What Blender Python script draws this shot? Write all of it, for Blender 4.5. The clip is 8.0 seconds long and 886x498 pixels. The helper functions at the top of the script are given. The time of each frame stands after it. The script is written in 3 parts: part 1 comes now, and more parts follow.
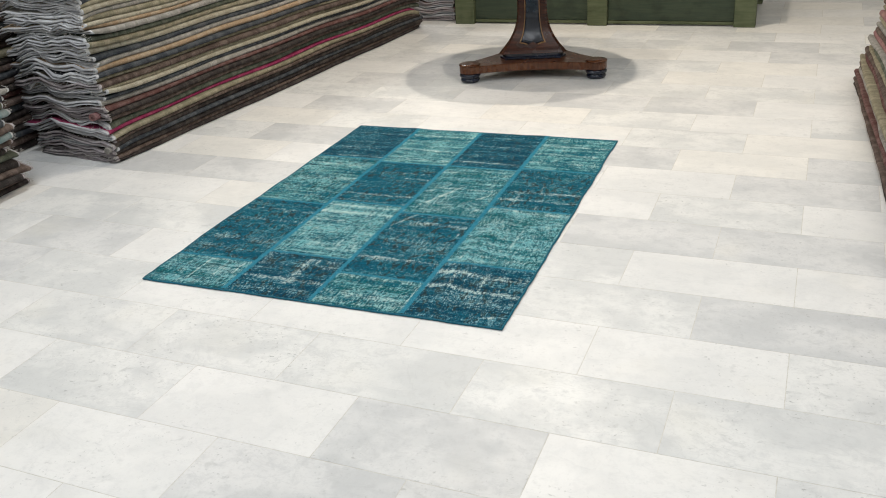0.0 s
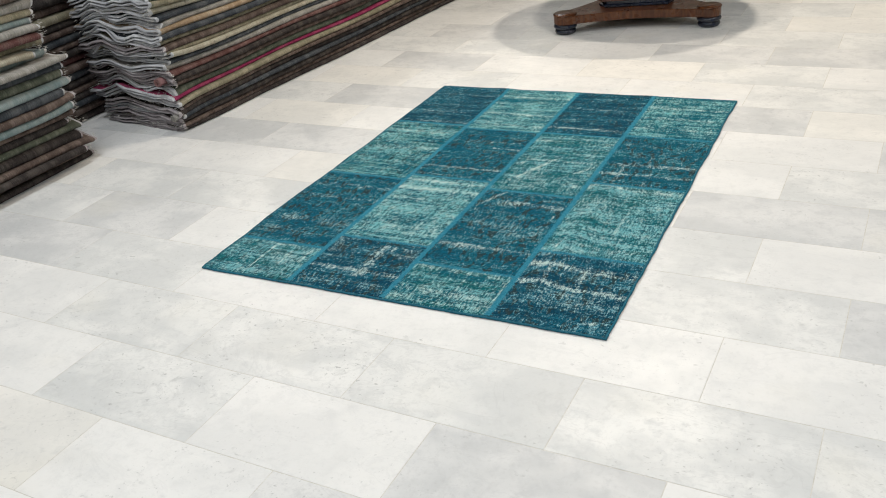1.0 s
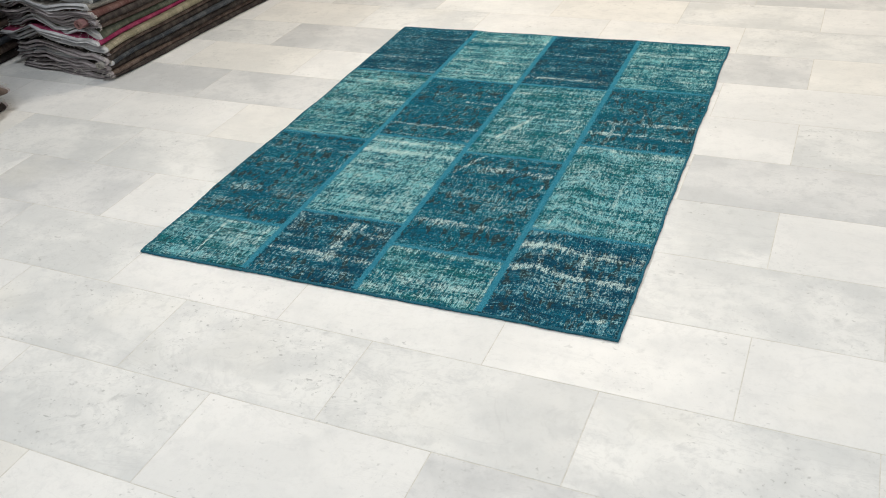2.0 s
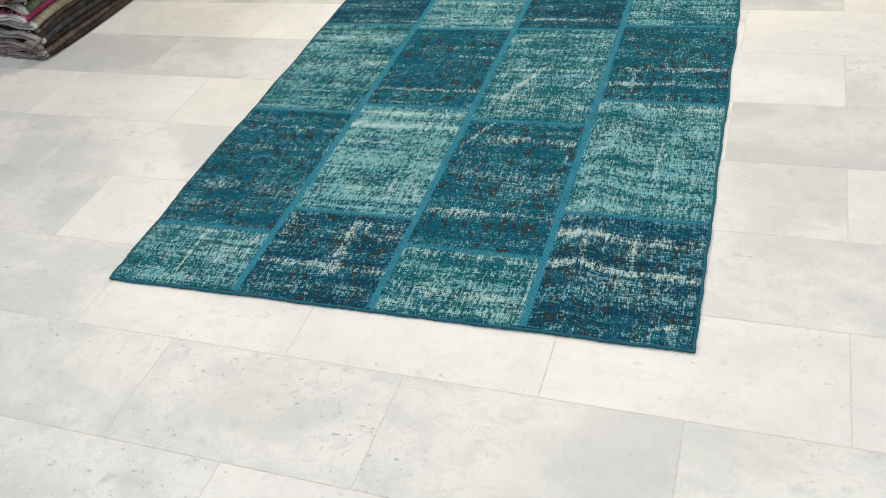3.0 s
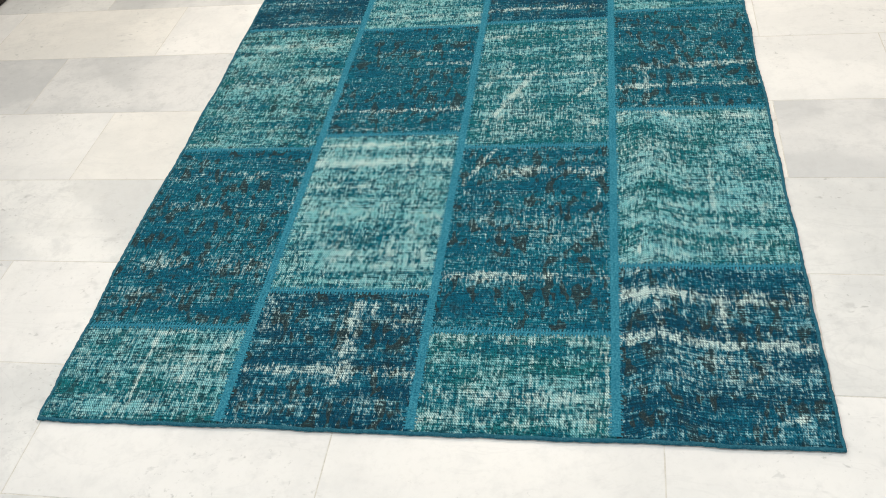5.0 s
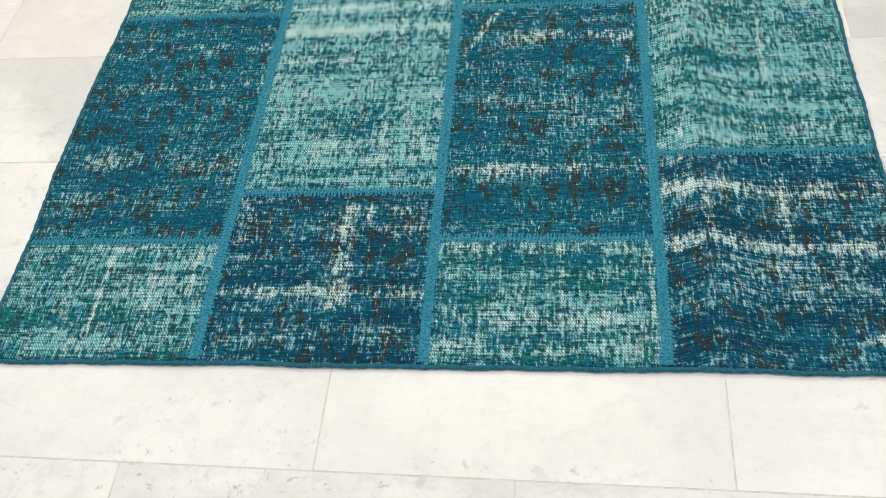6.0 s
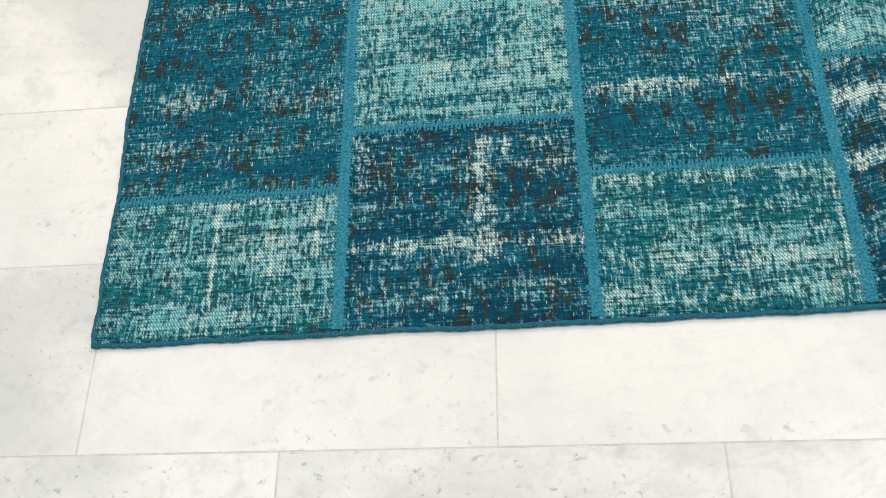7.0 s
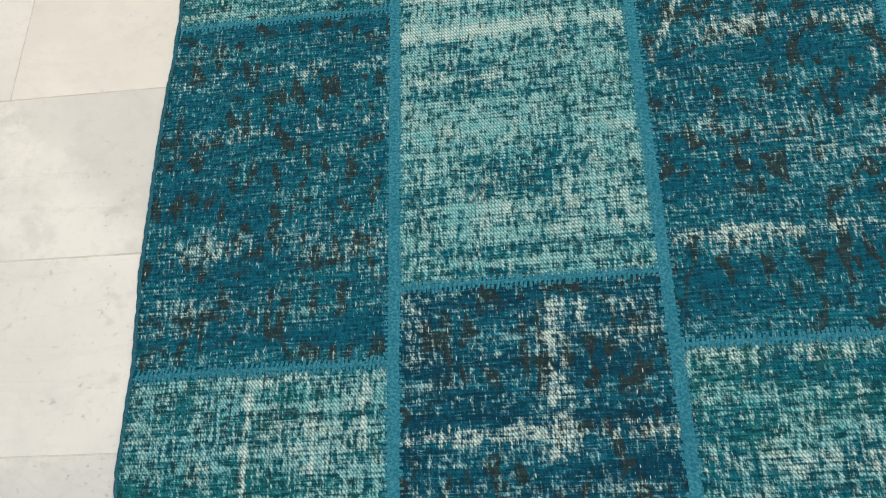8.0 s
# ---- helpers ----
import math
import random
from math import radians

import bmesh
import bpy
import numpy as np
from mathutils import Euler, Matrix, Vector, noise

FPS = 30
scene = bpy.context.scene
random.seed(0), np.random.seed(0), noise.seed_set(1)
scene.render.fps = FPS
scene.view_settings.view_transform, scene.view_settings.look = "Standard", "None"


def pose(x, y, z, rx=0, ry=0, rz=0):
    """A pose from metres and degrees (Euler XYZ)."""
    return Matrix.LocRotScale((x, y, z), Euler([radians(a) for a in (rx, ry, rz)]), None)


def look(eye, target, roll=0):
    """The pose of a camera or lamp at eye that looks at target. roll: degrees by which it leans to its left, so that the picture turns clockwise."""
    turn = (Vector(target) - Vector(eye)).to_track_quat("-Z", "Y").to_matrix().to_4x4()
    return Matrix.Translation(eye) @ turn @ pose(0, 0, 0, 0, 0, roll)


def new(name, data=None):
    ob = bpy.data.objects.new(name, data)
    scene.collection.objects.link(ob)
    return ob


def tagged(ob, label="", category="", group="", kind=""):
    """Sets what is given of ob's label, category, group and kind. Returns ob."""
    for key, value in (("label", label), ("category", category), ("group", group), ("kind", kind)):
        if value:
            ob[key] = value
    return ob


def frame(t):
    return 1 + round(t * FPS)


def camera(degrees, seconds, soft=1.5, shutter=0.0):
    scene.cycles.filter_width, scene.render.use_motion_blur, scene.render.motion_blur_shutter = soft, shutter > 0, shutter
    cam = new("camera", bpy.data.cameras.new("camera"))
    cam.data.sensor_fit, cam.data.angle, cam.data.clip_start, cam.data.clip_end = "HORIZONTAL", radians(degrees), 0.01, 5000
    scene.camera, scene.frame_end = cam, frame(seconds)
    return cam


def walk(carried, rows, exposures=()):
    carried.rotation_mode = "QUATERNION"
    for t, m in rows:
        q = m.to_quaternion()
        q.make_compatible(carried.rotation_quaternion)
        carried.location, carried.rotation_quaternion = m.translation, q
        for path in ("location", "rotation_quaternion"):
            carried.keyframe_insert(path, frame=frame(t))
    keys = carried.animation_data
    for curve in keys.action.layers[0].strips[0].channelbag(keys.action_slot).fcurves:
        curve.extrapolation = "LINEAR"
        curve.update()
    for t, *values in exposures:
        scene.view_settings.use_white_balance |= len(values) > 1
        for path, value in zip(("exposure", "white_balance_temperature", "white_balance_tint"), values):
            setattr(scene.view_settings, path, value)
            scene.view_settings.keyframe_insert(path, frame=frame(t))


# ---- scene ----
cam = camera(53.6, 8.0, 1.0)
PATH = [
    (0, (2.332, -2.419, 1.543), (1.626, -0.759, 0.679), -4.1),
    (0.3, (2.244, -2.315, 1.523), (1.537, -0.674, 0.623), -4.1),
    (0.5, (2.212, -2.269, 1.514), (1.465, -0.659, 0.593), -5.1),
    (0.7, (2.187, -2.165, 1.492), (1.362, -0.558, 0.53), -6.2),
    (1, (2.152, -1.995, 1.475), (1.274, -0.472, 0.522), -7.2),
    (1.2, (2.114, -1.902, 1.457), (1.234, -0.403, 0.468), -7.2),
    (1.5, (2.064, -1.821, 1.448), (1.229, -0.337, 0.4), -6.6),
    (1.7, (1.996, -1.77, 1.441), (1.208, -0.283, 0.36), -6.0),
    (2, (1.862, -1.68, 1.448), (1.132, -0.186, 0.337), -6.0),
    (2.2, (1.793, -1.644, 1.453), (1.093, -0.156, 0.315), -6.3),
    (3.3, (1.483, -1.232, 1.415), (0.881, 0.172, 0.125), -11.0),
    (3.5, (1.436, -1.193, 1.421), (0.875, 0.221, 0.123), -10.3),
    (3.7, (1.377, -1.154, 1.423), (0.867, 0.278, 0.123), -9.1),
    (4, (1.264, -1.091, 1.436), (0.842, 0.376, 0.144), -7.6),
    (4.2, (1.189, -1.044, 1.45), (0.823, 0.442, 0.162), -7.0),
    (5.3, (1.082, -0.807, 1.287), (0.729, 0.521, -0.166), -11.0),
    (5.5, (1.065, -0.741, 1.257), (0.728, 0.522, -0.257), -11.6),
    (5.8, (1.02, -0.663, 1.209), (0.721, 0.525, -0.372), -11.4),
    (6, (0.969, -0.632, 1.206), (0.693, 0.517, -0.407), -11.2),
    (6.3, (0.849, -0.594, 1.205), (0.625, 0.521, -0.441), -10.7),
    (6.5, (0.777, -0.56, 1.214), (0.576, 0.511, -0.463), -11.4),
    (6.8, (0.69, -0.5, 1.198), (0.511, 0.464, -0.545), -12.7),
    (7, (0.663, -0.455, 1.178), (0.459, 0.43, -0.604), -15.0),
    (7.3, (0.624, -0.347, 1.136), (0.386, 0.468, -0.675), -18.0),
    (7.5, (0.623, -0.259, 1.129), (0.357, 0.526, -0.691), -20.2),
    (7.7, (0.626, -0.181, 1.127), (0.349, 0.596, -0.695), -21.3),
    (8, (0.584, -0.122, 1.132), (0.36, 0.723, -0.667), -17.7),
]
EXPOSURE = [(0, -0.06, 6480, 10), (2.2, -0.12, 6500, 10), (3.5, -0.13, 6640, 10), (4.2, -0.11, 6640, 10), (5.5, -0.02, 6620, 10), (6.5, -0.02, 6620, 10), (7.0, -0.04, 6620, 10), (8.0, -0.25, 6780, 10)]
walk(cam, [(t, look(eye, target, roll)) for t, eye, target, roll in PATH], EXPOSURE)

# ---- light: a closed showroom lit by ceiling panels ----
scene.view_settings.exposure = 0.0
W0 = bpy.data.worlds.new("world")
W0.use_nodes = True
W0.node_tree.nodes["Background"].inputs[0].default_value = (0.9, 0.95, 1.0, 1)
W0.node_tree.nodes["Background"].inputs[1].default_value = 0.05
scene.world = W0

COOL, SOFT, WARM = (0.95, 0.98, 1.0), (1.0, 0.945, 0.87), (1.0, 0.88, 0.73)
LAMPS = [(-0.9, -2.6, COOL, 30, 0.5), (2.3, -2.6, COOL, 34, 0.5), (-0.9, 0.2, COOL, 34, 0.5), (2.3, 0.2, COOL, 34, 0.5),
         (0.91, 3.50, WARM, 50, 0.14), (0.44, 2.50, WARM, 30, 0.14), (-2.2, 2.6, (1.0, 0.915, 0.82), 32, 0.5), (3.4, 2.6, SOFT, 32, 0.5), (-1.6, 6.2, COOL, 26, 0.5)]
CEIL = 3.1
for lx, ly, lc, lp, size in LAMPS:
    la = bpy.data.lights.new("ceiling_panel_light", "AREA")
    la.shape, la.size, la.size_y, la.energy, la.color = "RECTANGLE", size, size, lp, lc
    new("ceiling_panel_light", la).matrix_world = pose(lx, ly, CEIL - 0.045, 0, 0, 0)


# ---- material tools ----
class Nodes:
    """Small tools to write a node material as sums."""

    def __init__(self, name):
        self.mat = bpy.data.materials.new(name)
        self.mat.use_nodes = True
        self.t = self.mat.node_tree
        self.bsdf = self.t.nodes["Principled BSDF"]

    def put(self, sock, v):
        if isinstance(v, bpy.types.NodeSocket):
            self.t.links.new(v, sock)
        elif isinstance(v, (tuple, list)) and len(v) == 3 and sock.type == "RGBA":
            sock.default_value = (*v, 1)
        else:
            sock.default_value = v

    def m(self, op, a, b=0.0, c=0.0, clamp=False):
        n = self.t.nodes.new("ShaderNodeMath")
        n.operation, n.use_clamp = op, clamp
        for s, v in zip(n.inputs, (a, b, c)):
            self.put(s, v)
        return n.outputs[0]

    def pos(self):
        return self.t.nodes.new("ShaderNodeNewGeometry").outputs["Position"]

    def obj(self):
        return self.t.nodes.new("ShaderNodeTexCoord").outputs["Object"]

    def rnd(self):
        return self.t.nodes.new("ShaderNodeObjectInfo").outputs["Random"]

    def xyz(self, v):
        n = self.t.nodes.new("ShaderNodeSeparateXYZ")
        self.put(n.inputs[0], v)
        return n.outputs

    def vec(self, v, scale=(1, 1, 1), move=(0, 0, 0)):
        n = self.t.nodes.new("ShaderNodeMapping")
        self.put(n.inputs["Vector"], v)
        self.put(n.inputs["Scale"], scale)
        self.put(n.inputs["Location"], move)
        return n.outputs[0]

    def comb(self, x, y, z):
        n = self.t.nodes.new("ShaderNodeCombineXYZ")
        for s, v in zip(n.inputs, (x, y, z)):
            self.put(s, v)
        return n.outputs[0]

    def noise(self, v, scale=1.0, detail=2.0, rough=0.5, warp=0.0):
        n = self.t.nodes.new("ShaderNodeTexNoise")
        self.put(n.inputs["Vector"], v)
        for key, val in (("Scale", scale), ("Detail", detail), ("Roughness", rough), ("Distortion", warp)):
            self.put(n.inputs[key], val)
        return n.outputs[0]

    def white(self, a, b, c=0.0):
        n = self.t.nodes.new("ShaderNodeTexWhiteNoise")
        self.put(n.inputs["Vector"], self.comb(a, b, c))
        return n.outputs["Value"]

    def cells(self, v, scale=1.0, feature="F1"):
        n = self.t.nodes.new("ShaderNodeTexVoronoi")
        n.feature = feature
        self.put(n.inputs["Vector"], v)
        self.put(n.inputs["Scale"], scale)
        return n.outputs["Distance"]

    def step(self, v, lo, hi, a=0.0, b=1.0):
        n = self.t.nodes.new("ShaderNodeMapRange")
        n.interpolation_type = "SMOOTHSTEP"
        for key, val in (("Value", v), ("From Min", lo), ("From Max", hi), ("To Min", a), ("To Max", b)):
            self.put(n.inputs[key], val)
        return n.outputs[0]

    def mix(self, f, a, b):
        n = self.t.nodes.new("ShaderNodeMix")
        n.data_type = "RGBA"
        self.put(n.inputs["Factor"], f)
        self.put(n.inputs[6], a)
        self.put(n.inputs[7], b)
        return n.outputs[2]

    def bump(self, h, strength=0.3, dist=0.002):
        n = self.t.nodes.new("ShaderNodeBump")
        self.put(n.inputs["Height"], h)
        n.inputs["Strength"].default_value, n.inputs["Distance"].default_value = strength, dist
        self.t.links.new(n.outputs[0], self.bsdf.inputs["Normal"])

    def done(self, color, rough=0.8, spec=0.3, metal=0.0):
        self.put(self.bsdf.inputs["Base Color"], color)
        self.put(self.bsdf.inputs["Roughness"], rough)
        self.put(self.bsdf.inputs["Specular IOR Level"], spec)
        self.put(self.bsdf.inputs["Metallic"], metal)
        return self.mat


def marble(name, tone, cloud, speck):
    """Honed white marble; every tile gets its own piece of the cloud by its random number."""
    n = Nodes(name)
    r = n.rnd()
    p = n.pos()
    far = n.comb(n.m("MULTIPLY", r, 37.0), n.m("MULTIPLY", r, 91.0), n.m("MULTIPLY", r, 13.0))
    av = n.t.nodes.new("ShaderNodeVectorMath")
    n.put(av.inputs[0], p), n.put(av.inputs[1], far)
    v = av.outputs[0]
    big = n.noise(n.vec(v, (1, 1.5, 1)), 3.2, 4, 0.55, 0.25)
    mid = n.noise(v, 20, 5, 0.68, 0.25)
    grain = n.noise(v, 85, 3, 0.6)
    vein = n.m("ABSOLUTE", n.m("SUBTRACT", n.noise(n.vec(v, (1, 2.2, 1)), 2.6, 5, 0.6, 0.9), 0.5))
    fleck = n.noise(v, 78, 4, 0.6)
    clump = n.noise(n.vec(v, (1, 1.3, 1), (5, 3, 1)), 19, 3, 0.6, 0.4)
    patchy = n.noise(v, 4.0, 3)
    grey = tuple(c * k for c, k in zip(tone, (0.76, 0.775, 0.79)))
    col = n.mix(n.step(big, 0.38, 0.64, 0.0, cloud * 0.9), tone, grey)
    col = n.mix(n.step(mid, 0.47, 0.68, 0.0, 0.50 * cloud), col, tuple(c * k for c, k in zip(tone, (0.72, 0.73, 0.745))))
    col = n.mix(n.step(grain, 0.50, 0.72, 0.0, 0.26 * cloud), col, tuple(c * 0.70 for c in tone))
    col = n.mix(n.step(vein, 0.0, 0.016, 0.20 * cloud, 0.0), col, (0.45, 0.46, 0.47))
    where = n.step(patchy, 0.42, 0.60, 0.12, 1.0)
    col = n.mix(n.m("MULTIPLY", n.step(clump, 0.58, 0.74), n.m("MULTIPLY", where, 0.60 * speck)), col, (0.46, 0.47, 0.47))
    col = n.mix(n.m("MULTIPLY", n.step(fleck, 0.60, 0.76), n.m("MULTIPLY", where, 0.90 * speck)), col, (0.34, 0.35, 0.35))
    smear = n.noise(n.vec(v, (1, 1.8, 1), (2, 9, 4)), 34, 2, 0.5, 0.3)
    col = n.mix(n.m("MULTIPLY", n.step(smear, 0.68, 0.76), n.m("MULTIPLY", where, 0.75 * speck)), col, (0.36, 0.37, 0.37))
    col = n.mix(n.step(n.noise(v, 2.1, 3), 0.58, 0.80, 0.0, 0.22), col, (0.80, 0.76, 0.64))
    col = n.mix(n.m("MULTIPLY", r, 0.10), col, (0.55, 0.56, 0.57))
    n.bump(n.noise(v, 60, 3), 0.05, 0.0015)
    return n.done(col, n.step(mid, 0.3, 0.8, 0.34, 0.50), 0.40)


def plain(name, col, col2, scale=20.0, rough=0.7, spec=0.3, bump=0.15, stretch=(1, 1, 1)):
    n = Nodes(name)
    v = n.vec(n.obj(), stretch)
    f = n.noise(v, scale, 4, 0.6)
    g = n.noise(v, scale * 6, 2, 0.5)
    c = n.mix(n.step(f, 0.3, 0.7), col, col2)
    c = n.mix(n.m("MULTIPLY", n.step(g, 0.45, 0.75), 0.35), c, tuple(x * 0.55 for x in col))
    n.bump(n.m("ADD", f, n.m("MULTIPLY", g, 0.5)), bump, 0.002)
    return n.done(c, rough, spec)


def rug_cloth(name, col, col2, thread=1.0):
    """The folded rugs: ribbed wool with faded figures."""
    n = Nodes(name)
    v = n.obj()
    r = n.rnd()
    mv = n.comb(n.m("MULTIPLY", r, 9.0), n.m("MULTIPLY", r, 23.0), r)
    av = n.t.nodes.new("ShaderNodeVectorMath")
    n.put(av.inputs[0], v), n.put(av.inputs[1], mv)
    w = av.outputs[0]
    fig = n.noise(n.vec(w, (3, 9, 3)), 2.2, 5, 0.65, 0.5)
    rib = n.noise(n.vec(w, (14, 260, 14)), 1.0, 2, 0.6)
    fuzz = n.noise(w, 150, 3, 0.6)
    c = n.mix(n.step(fig, 0.40, 0.66), col, col2)
    c = n.mix(n.step(rib, 0.35, 0.75, 0.0, 0.45), c, tuple(x * 0.45 for x in col))
    c = n.mix(n.step(fuzz, 0.55, 0.8, 0.0, 0.4 * thread), c, tuple(min(1, x * 1.7 + 0.05) for x in col2))
    c = n.mix(n.step(n.noise(n.vec(w, (30, 30, 30)), 1.0, 4, 0.7), 0.58, 0.72, 0.0, 0.55), c, tuple(x * 0.35 for x in col))
    n.bump(n.m("ADD", rib, fuzz), 0.7, 0.005)
    return n.done(c, 0.95, 0.1)


# teal dyes of the patchwork rug
DEEP, BLUE, TEAL, SEA, PALE, BONE = ((0.001, 0.056, 0.108), (0.001, 0.104, 0.174), (0.001, 0.132, 0.194),
                                     (0.006, 0.150, 0.184), (0.195, 0.525, 0.565), (0.600, 0.770, 0.740))
FROST = (0.180, 0.465, 0.550)
BROWN = (0.032, 0.038, 0.030)
WARP, ROW = 0.0048, 0.0064  # spacing of the warp cords and of the knot rows


def patch_cloth(seed, base, second, wear, spots=0.0, green=0.00, bands=(), streaks=(), slashes=(), arch=0.0, pale=PALE):
    """One overdyed patch. wear: how much of the pale warp shows; bands: (y, half height, x0, x1, strength), pale bars along x;
    streaks: (x, half width, y0, y1, strength), pale bars along y; slashes: (x0, y0, x1, y1, half width, strength)."""
    n = Nodes("overdyed_wool")
    p = n.pos()
    x, y, _ = n.xyz(p)
    if arch:
        g = n.m("DIVIDE", n.m("SUBTRACT", x, 1.205), 0.06)
        y = n.m("SUBTRACT", y, n.m("MULTIPLY", n.m("EXPONENT", n.m("MULTIPLY", n.m("MULTIPLY", g, g), -1.0)), arch))
        p = n.comb(x, y, 0.0)
    v = n.vec(p, (1, 1, 0), (seed * 3.17, seed * 1.71, seed))
    wob = n.m("MULTIPLY", n.m("SUBTRACT", n.noise(v, 24, 3), 0.5), 0.034)
    rag = n.m("MULTIPLY", n.m("SUBTRACT", n.noise(n.vec(v, (300, 30, 1)), 1.0, 2), 0.5), 0.030)
    xw, yw = n.m("ADD", x, wob), n.m("ADD", n.m("ADD", y, wob), rag)
    cloud = n.noise(v, 9, 3, 0.55, 0.3)
    lay = n.noise(n.vec(v, (3, 85, 1)), 1.0, 4, 0.70)
    upr = n.noise(n.vec(v, (95, 6, 1)), 1.0, 4, 0.72)
    tier = n.noise(n.vec(v, (3.5, 26, 1), (2, 6, 4)), 1.0, 2, 0.5)
    tuft = n.noise(n.vec(v, (150, 60, 1), (3, 1, 2)), 1.0, 3, 0.6)
    fine = n.noise(v, 620, 2, 0.7)
    # pale bars where the pile is gone
    bars = 0.0
    for by, hh, x0, x1, s in bands:
        k = n.step(n.m("ABSOLUTE", n.m("SUBTRACT", yw, by)), hh * 0.2, hh * 1.7, s, 0.0)
        k = n.m("MULTIPLY", k, n.step(n.m("ABSOLUTE", n.m("SUBTRACT", xw, (x0 + x1) / 2)), (x1 - x0) / 2 - 0.015, (x1 - x0) / 2 + 0.015, 1.0, 0.0))
        bars = n.m("MAXIMUM", bars, k)
    for sx, hw, y0, y1, s in streaks:
        k = n.step(n.m("ABSOLUTE", n.m("SUBTRACT", n.m("MULTIPLY_ADD", wob, 0.35, x), sx)), hw * 0.3, hw * 1.8, s * (0.7 if wear > 0.4 else 1.0), 0.0)
        k = n.m("MULTIPLY", k, n.step(n.m("ABSOLUTE", n.m("SUBTRACT", yw, (y0 + y1) / 2)), (y1 - y0) / 2 - 0.012, (y1 - y0) / 2 + 0.012, 1.0, 0.0))
        bars = n.m("MAXIMUM", bars, k)
    for x0, y0, x1, y1, hw, s in slashes:
        ln = math.hypot(x1 - x0, y1 - y0)
        ux, uy = (x1 - x0) / ln, (y1 - y0) / ln
        dx, dy = n.m("SUBTRACT", x, x0), n.m("SUBTRACT", n.m("ADD", y, n.m("MULTIPLY", wob, 0.4)), y0)
        al = n.m("ADD", n.m("MULTIPLY", dx, ux), n.m("MULTIPLY", dy, uy))
        ac = n.m("SUBTRACT", n.m("MULTIPLY", dx, uy), n.m("MULTIPLY", dy, ux))
        k = n.step(n.m("ABSOLUTE", ac), hw * 0.4, hw * 1.6, s, 0.0)
        k = n.m("MULTIPLY", k, n.step(n.m("ABSOLUTE", n.m("SUBTRACT", al, ln / 2)), ln / 2 - 0.012, ln / 2 + 0.006, 1.0, 0.0))
        bars = n.m("MAXIMUM", bars, k)
    bars = n.m("MULTIPLY", bars, n.step(n.m("ADD", upr, n.m("MULTIPLY", n.m("SUBTRACT", cloud, 0.5), 0.8)), 0.32, 0.60, 0.45, 1.0))
    # how bare the cloth is
    w = n.m("ADD", n.m("MULTIPLY", n.m("SUBTRACT", cloud, 0.5), 1.1 if wear > 0.4 else 0.6), wear - (0.07 if wear > 0.4 else 0.05))
    uneven = 1.35 if wear > 0.4 else 1.0
    for f, k in ((lay, 1.05), (tier, 0.85), (upr, 1.00), (tuft, 0.95)):
        w = n.m("MULTIPLY_ADD", n.m("SUBTRACT", f, 0.5), k * uneven, w)
    w = n.m("MULTIPLY_ADD", bars, 0.38, w)
    # dye: two blues in layers, a green cast in places, near-black figures
    c = n.mix(n.step(n.m("ADD", n.m("MULTIPLY", tier, 0.6), n.m("MULTIPLY", cloud, 0.4)), 0.42, 0.58), base, second)
    c = n.mix(n.step(n.noise(n.vec(v, (9, 14, 1), (4, 7, 0)), 1.0, 3), 0.46, 0.62, 0.0, green), c, (0.008, 0.135, 0.125))
    c = n.mix(n.step(lay, 0.52, 0.68, 0.0, 0.55), c, (0.001, 0.034, 0.058))
    if spots:
        fl = n.noise(n.vec(v, (46, 21, 1), (1, 2, 3)), 1.0, 1.0, 0.5, 0.5)
        fl = n.m("MULTIPLY", n.step(n.m("MULTIPLY_ADD", n.m("SUBTRACT", tuft, 0.5), 0.12, fl), 0.53, 0.60), n.step(n.noise(n.vec(v, (5, 12, 1), (8, 3, 1)), 1.0, 1), 0.36, 0.48))
        c = n.mix(n.m("MULTIPLY", fl, min(0.85, spots)), c, BROWN)
        w = n.m("MULTIPLY_ADD", fl, -0.06 * spots, w)
    # single cords: each knot of each cord is bare or not; within its row a cord leans a little
    rw = n.m("DIVIDE", n.m("MULTIPLY_ADD", wob, 0.12, y), ROW)
    sk = n.m("DIVIDE", n.m("ADD", n.m("MULTIPLY_ADD", n.m("FRACT", rw), 0.55 * ROW, x), n.m("MULTIPLY", wob, 0.25)), WARP)
    ci, ri = n.m("FLOOR", sk), n.m("FLOOR", rw)
    r1 = n.white(ci, ri, seed)
    s1 = n.noise(n.vec(v, (250, 42, 1), (7, 2, 5)), 1.0, 3, 0.62)
    s2 = n.noise(n.vec(v, (40, 270, 1), (1, 8, 6)), 1.0, 3, 0.62)
    s3 = n.noise(n.vec(v, (210, 90, 1), (4, 4, 9)), 1.0, 3, 0.65)
    for f, k in ((s1, 1.75), (s2, 1.25), (s3, 0.9), (r1, 0.34)):
        w = n.m("MULTIPLY_ADD", n.m("SUBTRACT", f, 0.5), k, w)
    bare = n.step(w, 0.22, 0.90)
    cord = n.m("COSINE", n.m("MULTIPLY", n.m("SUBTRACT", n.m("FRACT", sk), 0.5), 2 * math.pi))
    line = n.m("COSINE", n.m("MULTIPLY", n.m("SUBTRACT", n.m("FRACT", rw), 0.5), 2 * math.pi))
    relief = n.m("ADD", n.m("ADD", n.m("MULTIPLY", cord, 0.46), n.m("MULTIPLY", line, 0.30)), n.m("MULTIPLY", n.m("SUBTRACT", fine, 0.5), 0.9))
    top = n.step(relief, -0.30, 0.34)
